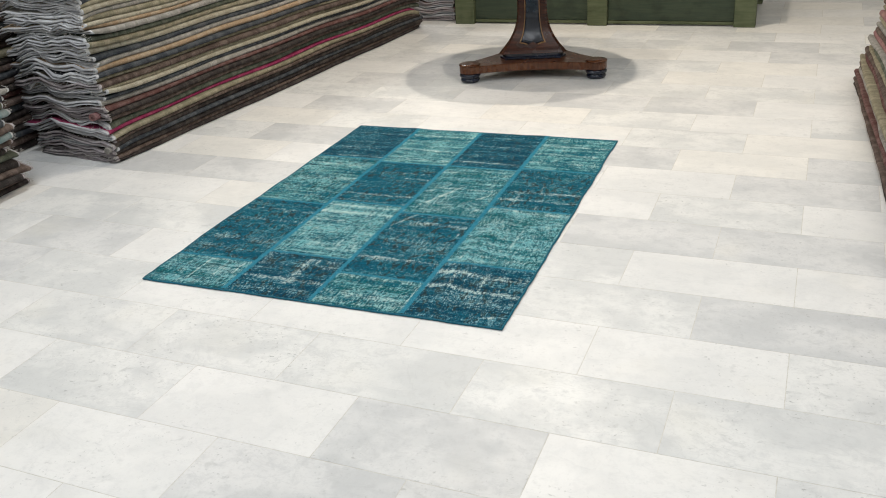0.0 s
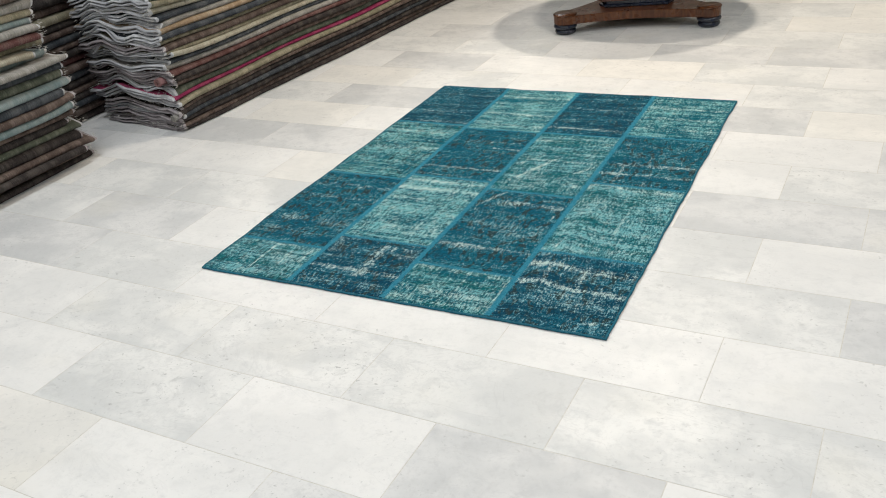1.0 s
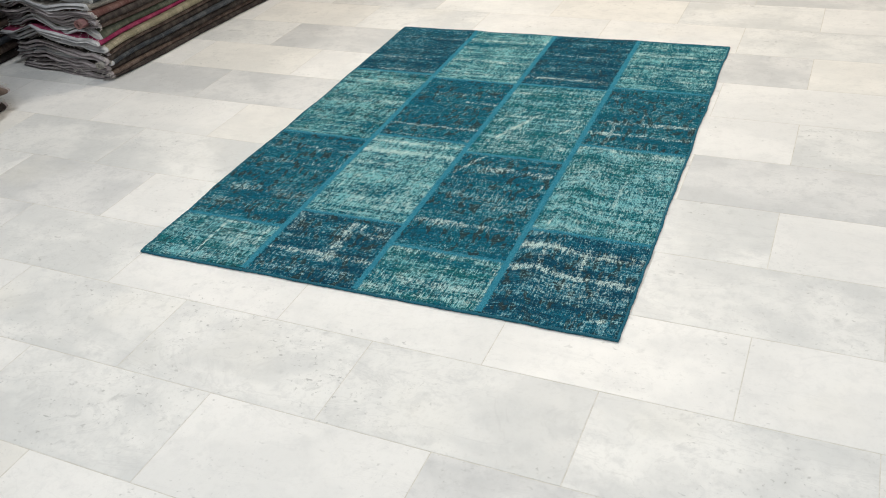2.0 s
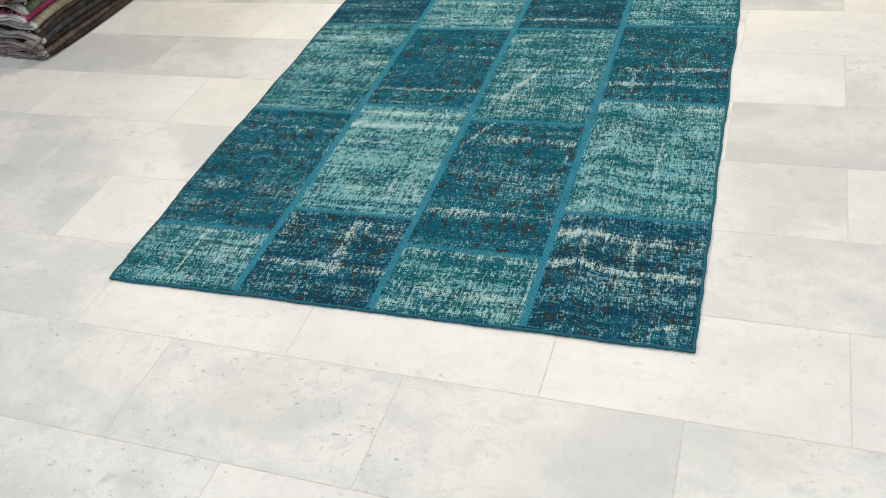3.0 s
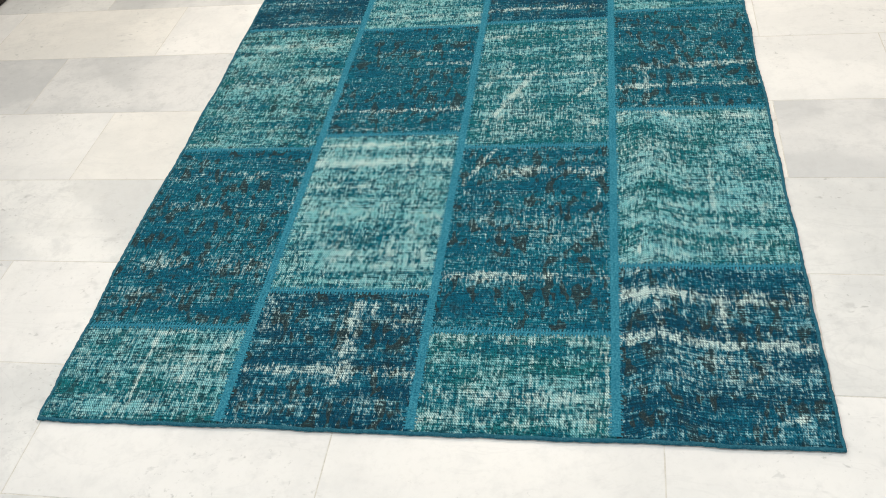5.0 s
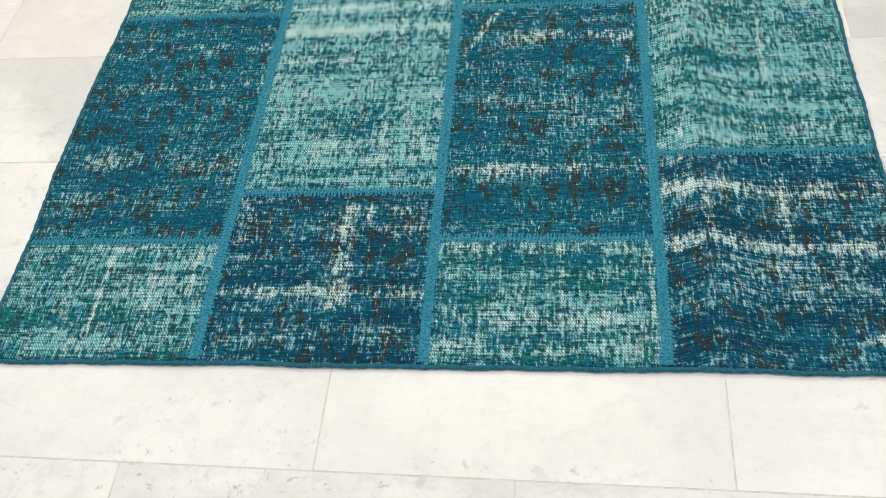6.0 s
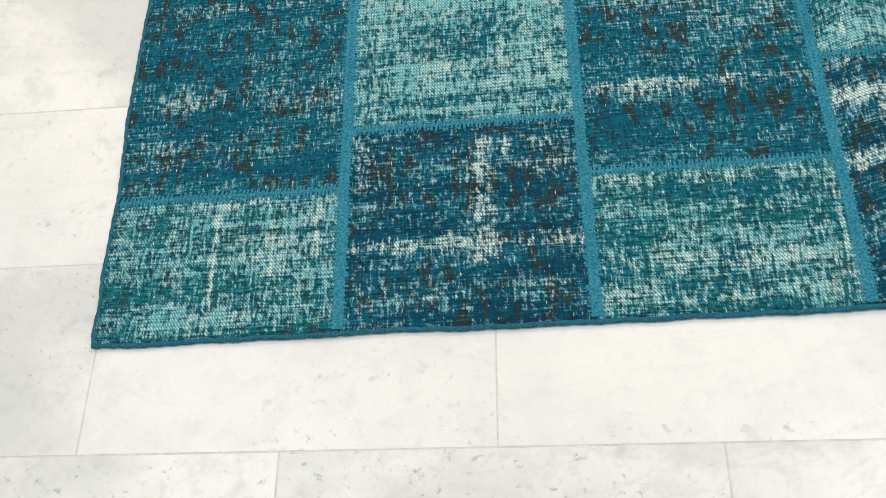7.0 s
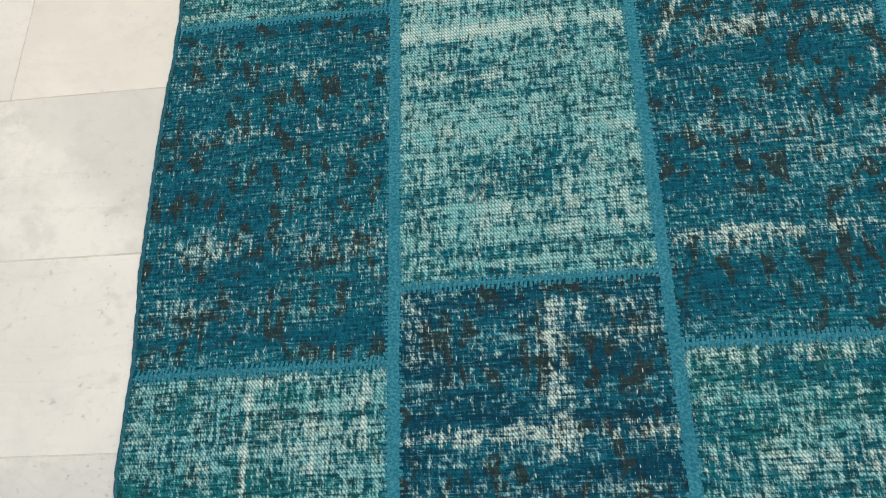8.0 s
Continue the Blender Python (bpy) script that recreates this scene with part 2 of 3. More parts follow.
    # shade in the gaps between cords and rows, painted near-black into the colour
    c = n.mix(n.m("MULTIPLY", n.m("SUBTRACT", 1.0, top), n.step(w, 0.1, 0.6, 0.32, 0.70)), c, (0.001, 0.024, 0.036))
    c = n.mix(n.step(n.m("ADD", n.m("MULTIPLY", s3, 0.5), n.m("MULTIPLY", s2, 0.5)), 0.41, 0.54, 0.78, 0.0), c, (0.002, 0.024, 0.038))
    c = n.mix(n.m("MULTIPLY", n.step(s2, 0.52, 0.66, 0.0, 0.45), n.step(w, 0.0, 0.4)), c, (0.012, 0.230, 0.300))
    tone = n.mix(n.step(n.m("ADD", n.m("MULTIPLY", bars, 0.45), n.m("MULTIPLY", n.m("ADD", s1, n.noise(v, 30, 3)), 0.62)), 0.50, 1.00), pale, BONE)
    tone = n.mix(n.step(n.noise(n.vec(v, (20, 20, 1), (9, 9, 9)), 1.0, 4, 0.7), 0.54, 0.70, 0.0, 0.55), tone, (0.46, 0.52, 0.44))
    c = n.mix(n.m("MULTIPLY", bare, n.m("MULTIPLY_ADD", top, 0.54, 0.40)), c, tone)
    # stray bright yarns standing out of the pile
    stray = n.noise(n.vec(v, (300, 70, 1), (2, 2, 2)), 1.0, 1)
    c = n.mix(n.m("MULTIPLY", n.step(stray, 0.70, 0.78), 0.75), c, (0.50, 0.68, 0.70))
    n.bump(relief, 0.30, 0.0015)
    return n.done(c, 0.92, 0.12)


def yarn(name, col, col2):
    n = Nodes(name)
    p = n.pos()
    f = n.noise(n.vec(p, (1, 1, 1)), 260, 3, 0.6)
    g = n.noise(p, 12, 3)
    c = n.mix(n.step(f, 0.35, 0.7), col, col2)
    c = n.mix(n.step(g, 0.45, 0.7, 0.0, 0.4), c, (0.008, 0.13, 0.21))
    n.bump(f, 0.6, 0.002)
    return n.done(c, 0.9, 0.15)


def wood(name, dark, light, rough, spec=0.5, stretch=(6, 6, 60)):
    n = Nodes(name)
    v = n.vec(n.obj(), stretch)
    g = n.noise(v, 1.0, 5, 0.6, 0.8)
    h = n.noise(n.obj(), 9, 3)
    c = n.mix(n.step(g, 0.35, 0.65), dark, light)
    c = n.mix(n.step(h, 0.45, 0.75, 0.0, 0.5), c, tuple(q * 0.5 for q in dark))
    n.bump(g, 0.08, 0.001)
    return n.done(c, n.step(h, 0.2, 0.8, rough * 0.8, rough * 1.3), spec)


MARBLES = {"w": marble("white_marble", (0.785, 0.785, 0.775), 0.45, 0.7),
           "m": marble("veined_marble", (0.755, 0.76, 0.75), 0.9, 1.0),
           "g": marble("grey_marble", (0.68, 0.685, 0.685), 0.9, 0.8),
           "c": marble("cream_marble", (0.785, 0.775, 0.745), 0.45, 0.6)}
GROUT = plain("grout", (0.69, 0.68, 0.65), (0.57, 0.55, 0.50), 30, 0.9, 0.1)
PLASTER = plain("plaster", (0.78, 0.77, 0.74), (0.74, 0.73, 0.70), 3, 0.85, 0.2, 0.05)
PANELM = plain("lamp_frame", (0.8, 0.8, 0.8), (0.76, 0.76, 0.76), 8, 0.5)
SEAM = yarn("seam_yarn", (0.010, 0.145, 0.225), (0.055, 0.275, 0.365))
BINDING = yarn("binding_yarn", (0.010, 0.080, 0.125), (0.032, 0.155, 0.210))


# ---- mesh tools ----
def part(name, bm, mats, parent=None, label=""):
    me = bpy.data.meshes.new(name)
    bm.to_mesh(me)
    bm.free()
    for mt in (mats if isinstance(mats, (list, tuple)) else [mats]):
        me.materials.append(mt)
    ob = new(name, me)
    ob.parent = parent
    if label:
        ob["label"] = label
    return ob


def from_lists(verts, faces, smooth=True, index=None):
    bm = bmesh.new()
    vs = [bm.verts.new(v) for v in verts]
    for i, f in enumerate(faces):
        try:
            q = bm.faces.new([vs[j] for j in f])
        except ValueError:
            continue
        q.smooth = smooth
        if index:
            q.material_index = index[i]
    bm.normal_update()
    return bm


def box(x0, x1, y0, y1, z0, z1, bevel=0.0, seg=2, bm=None):
    own = bmesh.new()
    bmesh.ops.create_cube(own, size=1.0, matrix=Matrix.LocRotScale(((x0 + x1) / 2, (y0 + y1) / 2, (z0 + z1) / 2), None, (x1 - x0, y1 - y0, z1 - z0)))
    if bevel:
        bmesh.ops.bevel(own, geom=own.edges[:], offset=bevel, segments=seg, profile=0.6, affect="EDGES")
    if bm is None:
        return own
    me = bpy.data.meshes.new("tmp")
    own.to_mesh(me)
    own.free()
    bm.from_mesh(me)
    bpy.data.meshes.remove(me)
    return bm


def lathe(profile, seg=32):
    verts, faces = [], []
    for r, z in profile:
        verts += [(r * math.cos(2 * math.pi * k / seg), r * math.sin(2 * math.pi * k / seg), z) for k in range(seg)]
    for i in range(len(profile) - 1):
        for k in range(seg):
            a, b = i * seg + k, i * seg + (k + 1) % seg
            faces.append((a, b, b + seg, a + seg))
    faces.append(tuple(range(seg))[::-1])
    faces.append(tuple(range((len(profile) - 1) * seg, len(profile) * seg)))
    return from_lists(verts, faces)


def empty(name, m=None):
    e = new(name)
    e.empty_display_size = 0.1
    if m is not None:
        e.matrix_world = m
    return e


# ---- room shell ----
X0, X1, Y0, Y1 = -3.4, 4.9, -4.4, 8.6
SLOPE = math.atan(-0.0155)
floor = tagged(part("floor", box(X0 - 0.2, X1 + 0.2, Y0 - 0.2, Y1 + 0.2, -0.12, -0.0007), GROUT), "polished white marble tile floor with tight grey joints", "floor", kind="structure")
for nm, b in (("wall_west", (X0 - 0.2, X0, Y0, Y1)), ("wall_east", (X1, X1 + 0.2, Y0, Y1)), ("wall_south", (X0 - 0.2, X1 + 0.2, Y0 - 0.2, Y0)), ("wall_north", (X0 - 0.2, X1 + 0.2, Y1, Y1 + 0.2))):
    tagged(part(nm, box(*b, -0.002, CEIL), PLASTER), "plain off-white plastered showroom wall", "wall", kind="structure")
tagged(part("ceiling", box(X0 - 0.2, X1 + 0.2, Y0 - 0.2, Y1 + 0.2, CEIL, CEIL + 0.15), PLASTER), "plain white showroom ceiling", "ceiling", kind="structure")
for lx, ly, lc, lp, size in LAMPS:
    fx = empty("ceiling_light", pose(lx, ly, CEIL))
    tagged(fx, "square white ceiling panel light, lit", "ceiling light", group="ceiling panel lights")
    h = size / 2 + 0.06
    fr = box(-h, h, -h, h, -0.03, 0.0, 0.004)
    part("frame", fr, PANELM, fx)


# ---- the patchwork rug ----
RUG = empty("patchwork_rug", pose(0, 0, 0))
tagged(RUG, "teal overdyed patchwork wool rug lying flat on the marble floor", "rug")
RW, RL, RH = 1.497, 1.975, 0.0065
SX = (0.0, 0.373, 0.748, 1.122, RW)


def rug_height(x, y):
    """Slight waves of the cloth, with puckers beside the third seam."""
    h = RH + 0.0010 * noise.noise((x * 9, y * 9, 0.3)) + 0.0005 * noise.noise((x * 40, y * 40, 2.3))
    h += 0.0030 * math.exp(-((x - 1.215) / 0.045) ** 2) * math.exp(-((y - 0.43) / 0.16) ** 2)
    h += 0.0040 * math.exp(-((x - 0.36) / 0.05) ** 2 - ((y - 1.97) / 0.04) ** 2) + 0.0035 * math.exp(-((x - 1.08) / 0.05) ** 2 - ((y - 1.97) / 0.04) ** 2)
    return h


def rug_edge(x, y):
    """The cut outline is a little uneven."""
    fx, fy = max(0, 1 - min(x, RW - x) / 0.09), max(0, 1 - min(y, RL - y) / 0.09)
    dx = 0.0045 * fx * noise.noise((y * 5.5, x * 2, 4.0)) + 0.0025 * fx * noise.noise((y * 21, x, 9.0))
    dx -= 0.009 * max(0, 1 - x / 0.3) * math.exp(-((y - 0.50) / 0.30) ** 2)
    dy = 0.0045 * fy * noise.noise((x * 5.5, y * 2, 7.0)) + 0.0020 * fy * noise.noise((x * 21, y, 3.0))
    return x + dx, y + dy


def patch_mesh(x0, x1, y0, y1, cell=0.014):
    nx, ny = max(2, round((x1 - x0) / cell)), max(2, round((y1 - y0) / cell))
    verts, faces = [], []
    for j in range(ny + 1):
        for i in range(nx + 1):
            x, y = x0 + (x1 - x0) * i / nx, y0 + (y1 - y0) * j / ny
            verts.append((*rug_edge(x, y), rug_height(x, y)))
    for j in range(ny):
        for i in range(nx):
            a = j * (nx + 1) + i
            faces.append((a, a + 1, a + nx + 2, a + nx + 1))
    rim = [i for i in range(nx + 1)] + [j * (nx + 1) + nx for j in range(1, ny + 1)] + [ny * (nx + 1) + i for i in range(nx - 1, -1, -1)] + [j * (nx + 1) for j in range(ny - 1, 0, -1)]
    base = len(verts)
    verts += [(verts[k][0], verts[k][1], 0.0006) for k in rim]
    for k in range(len(rim)):
        q = (k + 1) % len(rim)
        faces.append((rim[q], rim[k], base + k, base + q))
    return from_lists(verts, faces)


PATCHES = [
    # column, y0, y1, and its cloth
    (0, 0.0, 0.243, dict(seed=1, base=SEA, second=TEAL, wear=0.50, spots=0.5, green=0.30, bands=((0.225, 0.006, 0.17, 0.27, 0.59), (0.14, 0.035, 0.2, 0.36, 0.23), (0.05, 0.03, 0.15, 0.3, 0.20)), streaks=((0.172, 0.0045, 0.03, 0.22, 1.0), (0.262, 0.004, 0.06, 0.225, 0.6), (0.335, 0.007, 0.13, 0.22, 0.9)))),
    (0, 0.243, 0.852, dict(seed=2, base=BLUE, second=TEAL, pale=FROST, wear=0.22, spots=0.95, bands=((0.745, 0.012, 0, 0.38, 0.55), (0.635, 0.009, 0, 0.38, 0.5), (0.43, 0.03, 0.02, 0.38, 0.42), (0.33, 0.03, 0.0, 0.2, 0.3)))),
    (0, 0.852, 1.462, dict(seed=3, base=TEAL, second=SEA, wear=0.49, spots=0.6, green=0.54, bands=((1.36, 0.012, 0, 0.38, 0.33), (1.17, 0.02, 0, 0.38, 0.26)))),
    (0, 1.462, RL, dict(seed=4, base=DEEP, second=BLUE, pale=FROST, wear=0.20, spots=0.4, bands=((1.49, 0.009, 0, 0.38, 0.7), (1.62, 0.006, 0.05, 0.3, 0.6), (1.86, 0.006, 0.05, 0.38, 0.6)))),
    (1, 0.0, 0.350, dict(seed=5, base=DEEP, second=BLUE, pale=FROST, wear=0.24, spots=0.95, bands=((0.137, 0.010, 0.38, 0.75, 1.0), (0.245, 0.014, 0.385, 0.445, 0.9), (0.265, 0.02, 0.665, 0.735, 0.7), (0.05, 0.02, 0.4, 0.7, 0.25)), streaks=((0.590, 0.017, 0.17, 0.315, 0.85), (0.592, 0.020, 0.10, 0.16, 0.95), (0.628, 0.008, 0.275, 0.322, 1.0), (0.405, 0.02, 0.24, 0.335, 0.5), (0.70, 0.03, 0.25, 0.31, 0.5)))),
    (1, 0.350, 0.905, dict(seed=6, base=TEAL, second=SEA, wear=0.61, spots=0.35, green=0.18, bands=((0.86, 0.010, 0.38, 0.75, 0.45), (0.79, 0.016, 0.38, 0.75, 0.45), (0.70, 0.008, 0.38, 0.55, 0.45), (0.46, 0.04, 0.5, 0.75, 0.23)), streaks=((0.42, 0.006, 0.36, 0.6, 0.3),))),
    (1, 0.905, 1.435, dict(seed=7, base=BLUE, second=TEAL, pale=FROST, wear=0.18, spots=0.8, bands=((1.012, 0.008, 0.38, 0.75, 1.0), (0.93, 0.008, 0.38, 0.75, 0.6), (1.235, 0.008, 0.6, 0.75, 0.8), (1.30, 0.006, 0.4, 0.75, 0.5)))),
    (1, 1.435, RL, dict(seed=8, base=TEAL, second=SEA, wear=0.54, green=0.24, bands=((1.87, 0.010, 0.38, 0.75, 0.45), (1.64, 0.012, 0.38, 0.75, 0.45), (1.50, 0.012, 0.38, 0.75, 0.33)))),
    (2, 0.0, 0.243, dict(seed=9, base=TEAL, second=SEA, wear=0.44, spots=0.3, green=0.54, bands=((0.085, 0.016, 0.75, 1.12, 0.39), (0.225, 0.010, 0.76, 1.12, 0.26), (0.035, 0.012, 0.75, 1.12, 0.33)), streaks=((0.965, 0.004, 0.02, 0.24, 0.6), (1.10, 0.015, 0.03, 0.2, 0.5)))),
    (2, 0.243, 0.845, dict(seed=10, base=BLUE, second=TEAL, pale=FROST, wear=0.23, spots=1.0, bands=((0.395, 0.011, 0.75, 1.12, 0.95), (0.748, 0.015, 0.84, 1.075, 0.9), (0.56, 0.06, 0.8, 1.1, 0.25)), streaks=((1.088, 0.014, 0.728, 0.765, 1.3), (1.09, 0.004, 0.65, 0.69, 0.8)), slashes=((0.765, 0.70, 0.84, 0.84, 0.007, 0.9), (0.87, 0.75, 0.90, 0.84, 0.006, 0.8)))),
    (2, 0.845, 1.445, dict(seed=11, base=SEA, second=TEAL, wear=0.44, spots=0.2, green=0.24, bands=((1.36, 0.012, 0.75, 1.12, 0.45), (0.94, 0.05, 0.78, 1.1, 0.23), (1.16, 0.006, 0.8, 1.1, 0.52), ), slashes=((0.80, 0.93, 0.93, 1.20, 0.008, 0.59), (0.97, 0.97, 1.10, 1.13, 0.006, 0.52), (0.84, 0.88, 0.90, 1.08, 0.04, 0.29), (0.78, 1.10, 0.86, 1.22, 0.006, 0.52)))),
    (2, 1.445, RL, dict(seed=12, base=DEEP, second=BLUE, pale=FROST, wear=0.17, spots=0.5, bands=((1.52, 0.008, 0.76, 1.1, 0.8), (1.76, 0.006, 0.8, 1.05, 0.6)))),
    (3, 0.0, 0.430, dict(seed=13, arch=0.022, base=DEEP, second=BLUE, pale=FROST, wear=0.29, spots=0.95, bands=((0.338, 0.018, 1.12, 1.5, 0.95), (0.222, 0.013, 1.12, 1.5, 1.0), (0.155, 0.05, 1.2, 1.5, 0.25), (0.055, 0.008, 1.41, 1.45, 1.1)), streaks=((1.208, 0.009, 0.23, 0.34, 0.85), (1.325, 0.009, 0.22, 0.34, 0.95), (1.17, 0.005, 0.34, 0.42, 0.6), (1.40, 0.006, 0.01, 0.2, 0.4)))),
    (3, 0.430, 0.987, dict(seed=14, arch=0.03, base=SEA, second=TEAL, wear=0.57, spots=0.25, green=0.36, bands=((0.955, 0.014, 1.12, 1.5, 0.39), (0.80, 0.06, 1.13, 1.3, 0.23), (0.49, 0.008, 1.25, 1.5, 0.33)), streaks=((1.34, 0.006, 0.5, 0.9, 0.3), (1.175, 0.003, 0.44, 0.49, 0.9)))),
    (3, 0.987, 1.478, dict(seed=15, base=BLUE, second=TEAL, pale=FROST, wear=0.22, spots=0.9, green=0.18, bands=((1.185, 0.012, 1.12, 1.5, 0.8), (1.09, 0.008, 1.12, 1.5, 0.7), (1.38, 0.008, 1.15, 1.3, 0.4)), streaks=((1.30, 0.007, 1.2, 1.29, 0.8), (1.33, 0.009, 0.99, 1.11, 0.7), (1.21, 0.006, 0.99, 1.19, 0.6)))),
    (3, 1.478, RL, dict(seed=16, base=TEAL, second=SEA, wear=0.46, green=0.12, bands=((1.83, 0.012, 1.12, 1.5, 0.39), (1.70, 0.010, 1.12, 1.45, 0.39), (1.58, 0.010, 1.12, 1.5, 0.33)))),
]
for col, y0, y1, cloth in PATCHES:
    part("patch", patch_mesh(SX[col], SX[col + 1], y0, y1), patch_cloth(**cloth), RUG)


def stitches(ax, ay, bx, by, pitch, reach, width, lift, rng):
    """Overcast yarn along a seam: a flat core, and short slanting threads across it."""
    verts, faces = [], []
    length = math.hypot(bx - ax, by - ay)
    ux, uy = (bx - ax) / length, (by - ay) / length
    vx, vy = -uy, ux
    steps = max(8, round(length / 0.02))
    for i in range(steps + 1):
        s = length * i / steps
        cx, cy = ax + ux * s, ay + uy * s
        wob = 0.0012 * noise.noise((cx * 14, cy * 14, 1.0))
        for o, up in ((-1, 0.0004), (-0.55, 0.0013), (0.55, 0.0013), (1, 0.0004)):
            px, py = rug_edge(cx + vx * (o * width + wob), cy + vy * (o * width + wob))
            verts.append((px, py, rug_height(cx, cy) + up + lift))
    for i in range(steps):
        for k in range(3):
            a = i * 4 + k
            faces.append((a + 4, a + 5, a + 1, a))
    s = pitch / 2
    while s < length:
        cx, cy = ax + ux * s, ay + uy * s
        l0, l1 = reach * rng.uniform(0.6, 1.15), reach * rng.uniform(0.6, 1.15)
        sl = rng.uniform(-0.001, 0.0025)
        hw = pitch * 0.30
        z = rug_height(cx, cy) + lift
        b = len(verts)
        for o, sh, up in ((-l0, -sl, 0.0002), (0, 0, 0.0024), (l1, sl, 0.0002)):
            for d, dz in ((-hw, -0.0004), (0, 0.0005), (hw, -0.0004)):
                verts.append((*rug_edge(cx + vx * o + ux * (sh + d), cy + vy * o + uy * (sh + d)), z + up + dz))
        for r in range(2):
            for k in range(2):
                a = b + r * 3 + k
                faces.append((a, a + 1, a + 4, a + 3))
        s += pitch * rng.uniform(0.8, 1.2)
    bm = from_lists(verts, faces)
    bmesh.ops.recalc_face_normals(bm, faces=bm.faces[:])
    return bm


RNG = random.Random(5)
for x in SX[1:4]:
    part("seam", stitches(x, 0.006, x, RL - 0.006, 0.0062, 0.0130, 0.0080, 0.0004, RNG), SEAM, RUG, "bright blue overcast yarn seam")
for col, y0, y1, cloth in PATCHES:
    if y0 > 0:
        part("seam", stitches(SX[col] + 0.006, y0, SX[col + 1] - 0.006, y0, 0.0066, 0.0105, 0.0030, 0.0002, RNG), SEAM, RUG)


def binding():
    """A thin wool cord overcast round the outline."""
    pts = []
    for (ax, ay), (bx, by) in zip(((0, 0), (RW, 0), (RW, RL), (0, RL)), ((RW, 0), (RW, RL), (0, RL), (0, 0))):
        k = round(math.hypot(bx - ax, by - ay) / 0.008)
        pts += [(ax + (bx - ax) * i / k, ay + (by - ay) * i / k) for i in range(k)]
    pts = [(*rug_edge(x, y), rug_height(x, y)) for x, y in pts]
    verts, faces, seg, m = [], [], 7, len(pts)
    for i, (x, y, h) in enumerate(pts):
        px, py, _ = pts[i - 1]
        qx, qy, _ = pts[(i + 1) % m]
        tx, ty = qx - px, qy - py
        d = math.hypot(tx, ty) or 1
        nx, ny = ty / d, -tx / d
        r = 0.0043 + 0.0007 * noise.noise((i * 0.9, 0, 0)) + 0.0005 * math.sin(i * 2.1)
        for k in range(seg):
            a = 2 * math.pi * k / seg
            verts.append((x + nx * r * math.cos(a), y + ny * r * math.cos(a), max(0.0004, h * 0.62 + r * 0.95 * math.sin(a))))
    for i in range(m):
        for k in range(seg):
            a, b = i * seg + k, i * seg + (k + 1) % seg
            c, d = ((i + 1) % m) * seg + (k + 1) % seg, ((i + 1) % m) * seg + k
            faces.append((a, d, c, b))
    bm = from_lists(verts, faces)
    bmesh.ops.recalc_face_normals(bm, faces=bm.faces[:])
    return bm


part("binding", binding(), BINDING, RUG, "dark teal overcast edge cord")


# ---- folded rugs in stacks ----
def cloths(*rows):
    return {k: rug_cloth("wool_" + k, a, b) for k, a, b in rows}


WOOL = cloths(("olive", (0.22, 0.20, 0.14), (0.34, 0.31, 0.23)), ("beige", (0.34, 0.31, 0.24), (0.45, 0.42, 0.34)), ("tan", (0.34, 0.24, 0.155), (0.42, 0.34, 0.25)),
              ("grey", (0.25, 0.24, 0.22), (0.37, 0.355, 0.33)), ("slate", (0.045, 0.052, 0.062), (0.105, 0.112, 0.12)), ("brown", (0.085, 0.062, 0.054), (0.18, 0.14, 0.12)),
              ("maroon", (0.115, 0.055, 0.052), (0.19, 0.12, 0.11)), ("moss", (0.075, 0.085, 0.065), (0.15, 0.16, 0.125)), ("pink", (0.24, 0.028, 0.085), (0.32, 0.07, 0.13)),
              ("coal", (0.034, 0.029, 0.028), (0.085, 0.073, 0.067)), ("ice", (0.27, 0.32, 0.32), (0.17, 0.235, 0.245)), ("rose", (0.25, 0.13, 0.135), (0.32, 0.20, 0.18)))
LINT = rug_cloth("wool_edge_lint", (0.46, 0.47, 0.50), (0.64, 0.655, 0.67), 1.3)
DUSK = rug_cloth("wool_edge_dusk", (0.30, 0.27, 0.28), (0.44, 0.41, 0.43), 1.2)
LINT_DARK = rug_cloth("wool_edge_dark", (0.13, 0.12, 0.115), (0.22, 0.20, 0.19), 1.0)


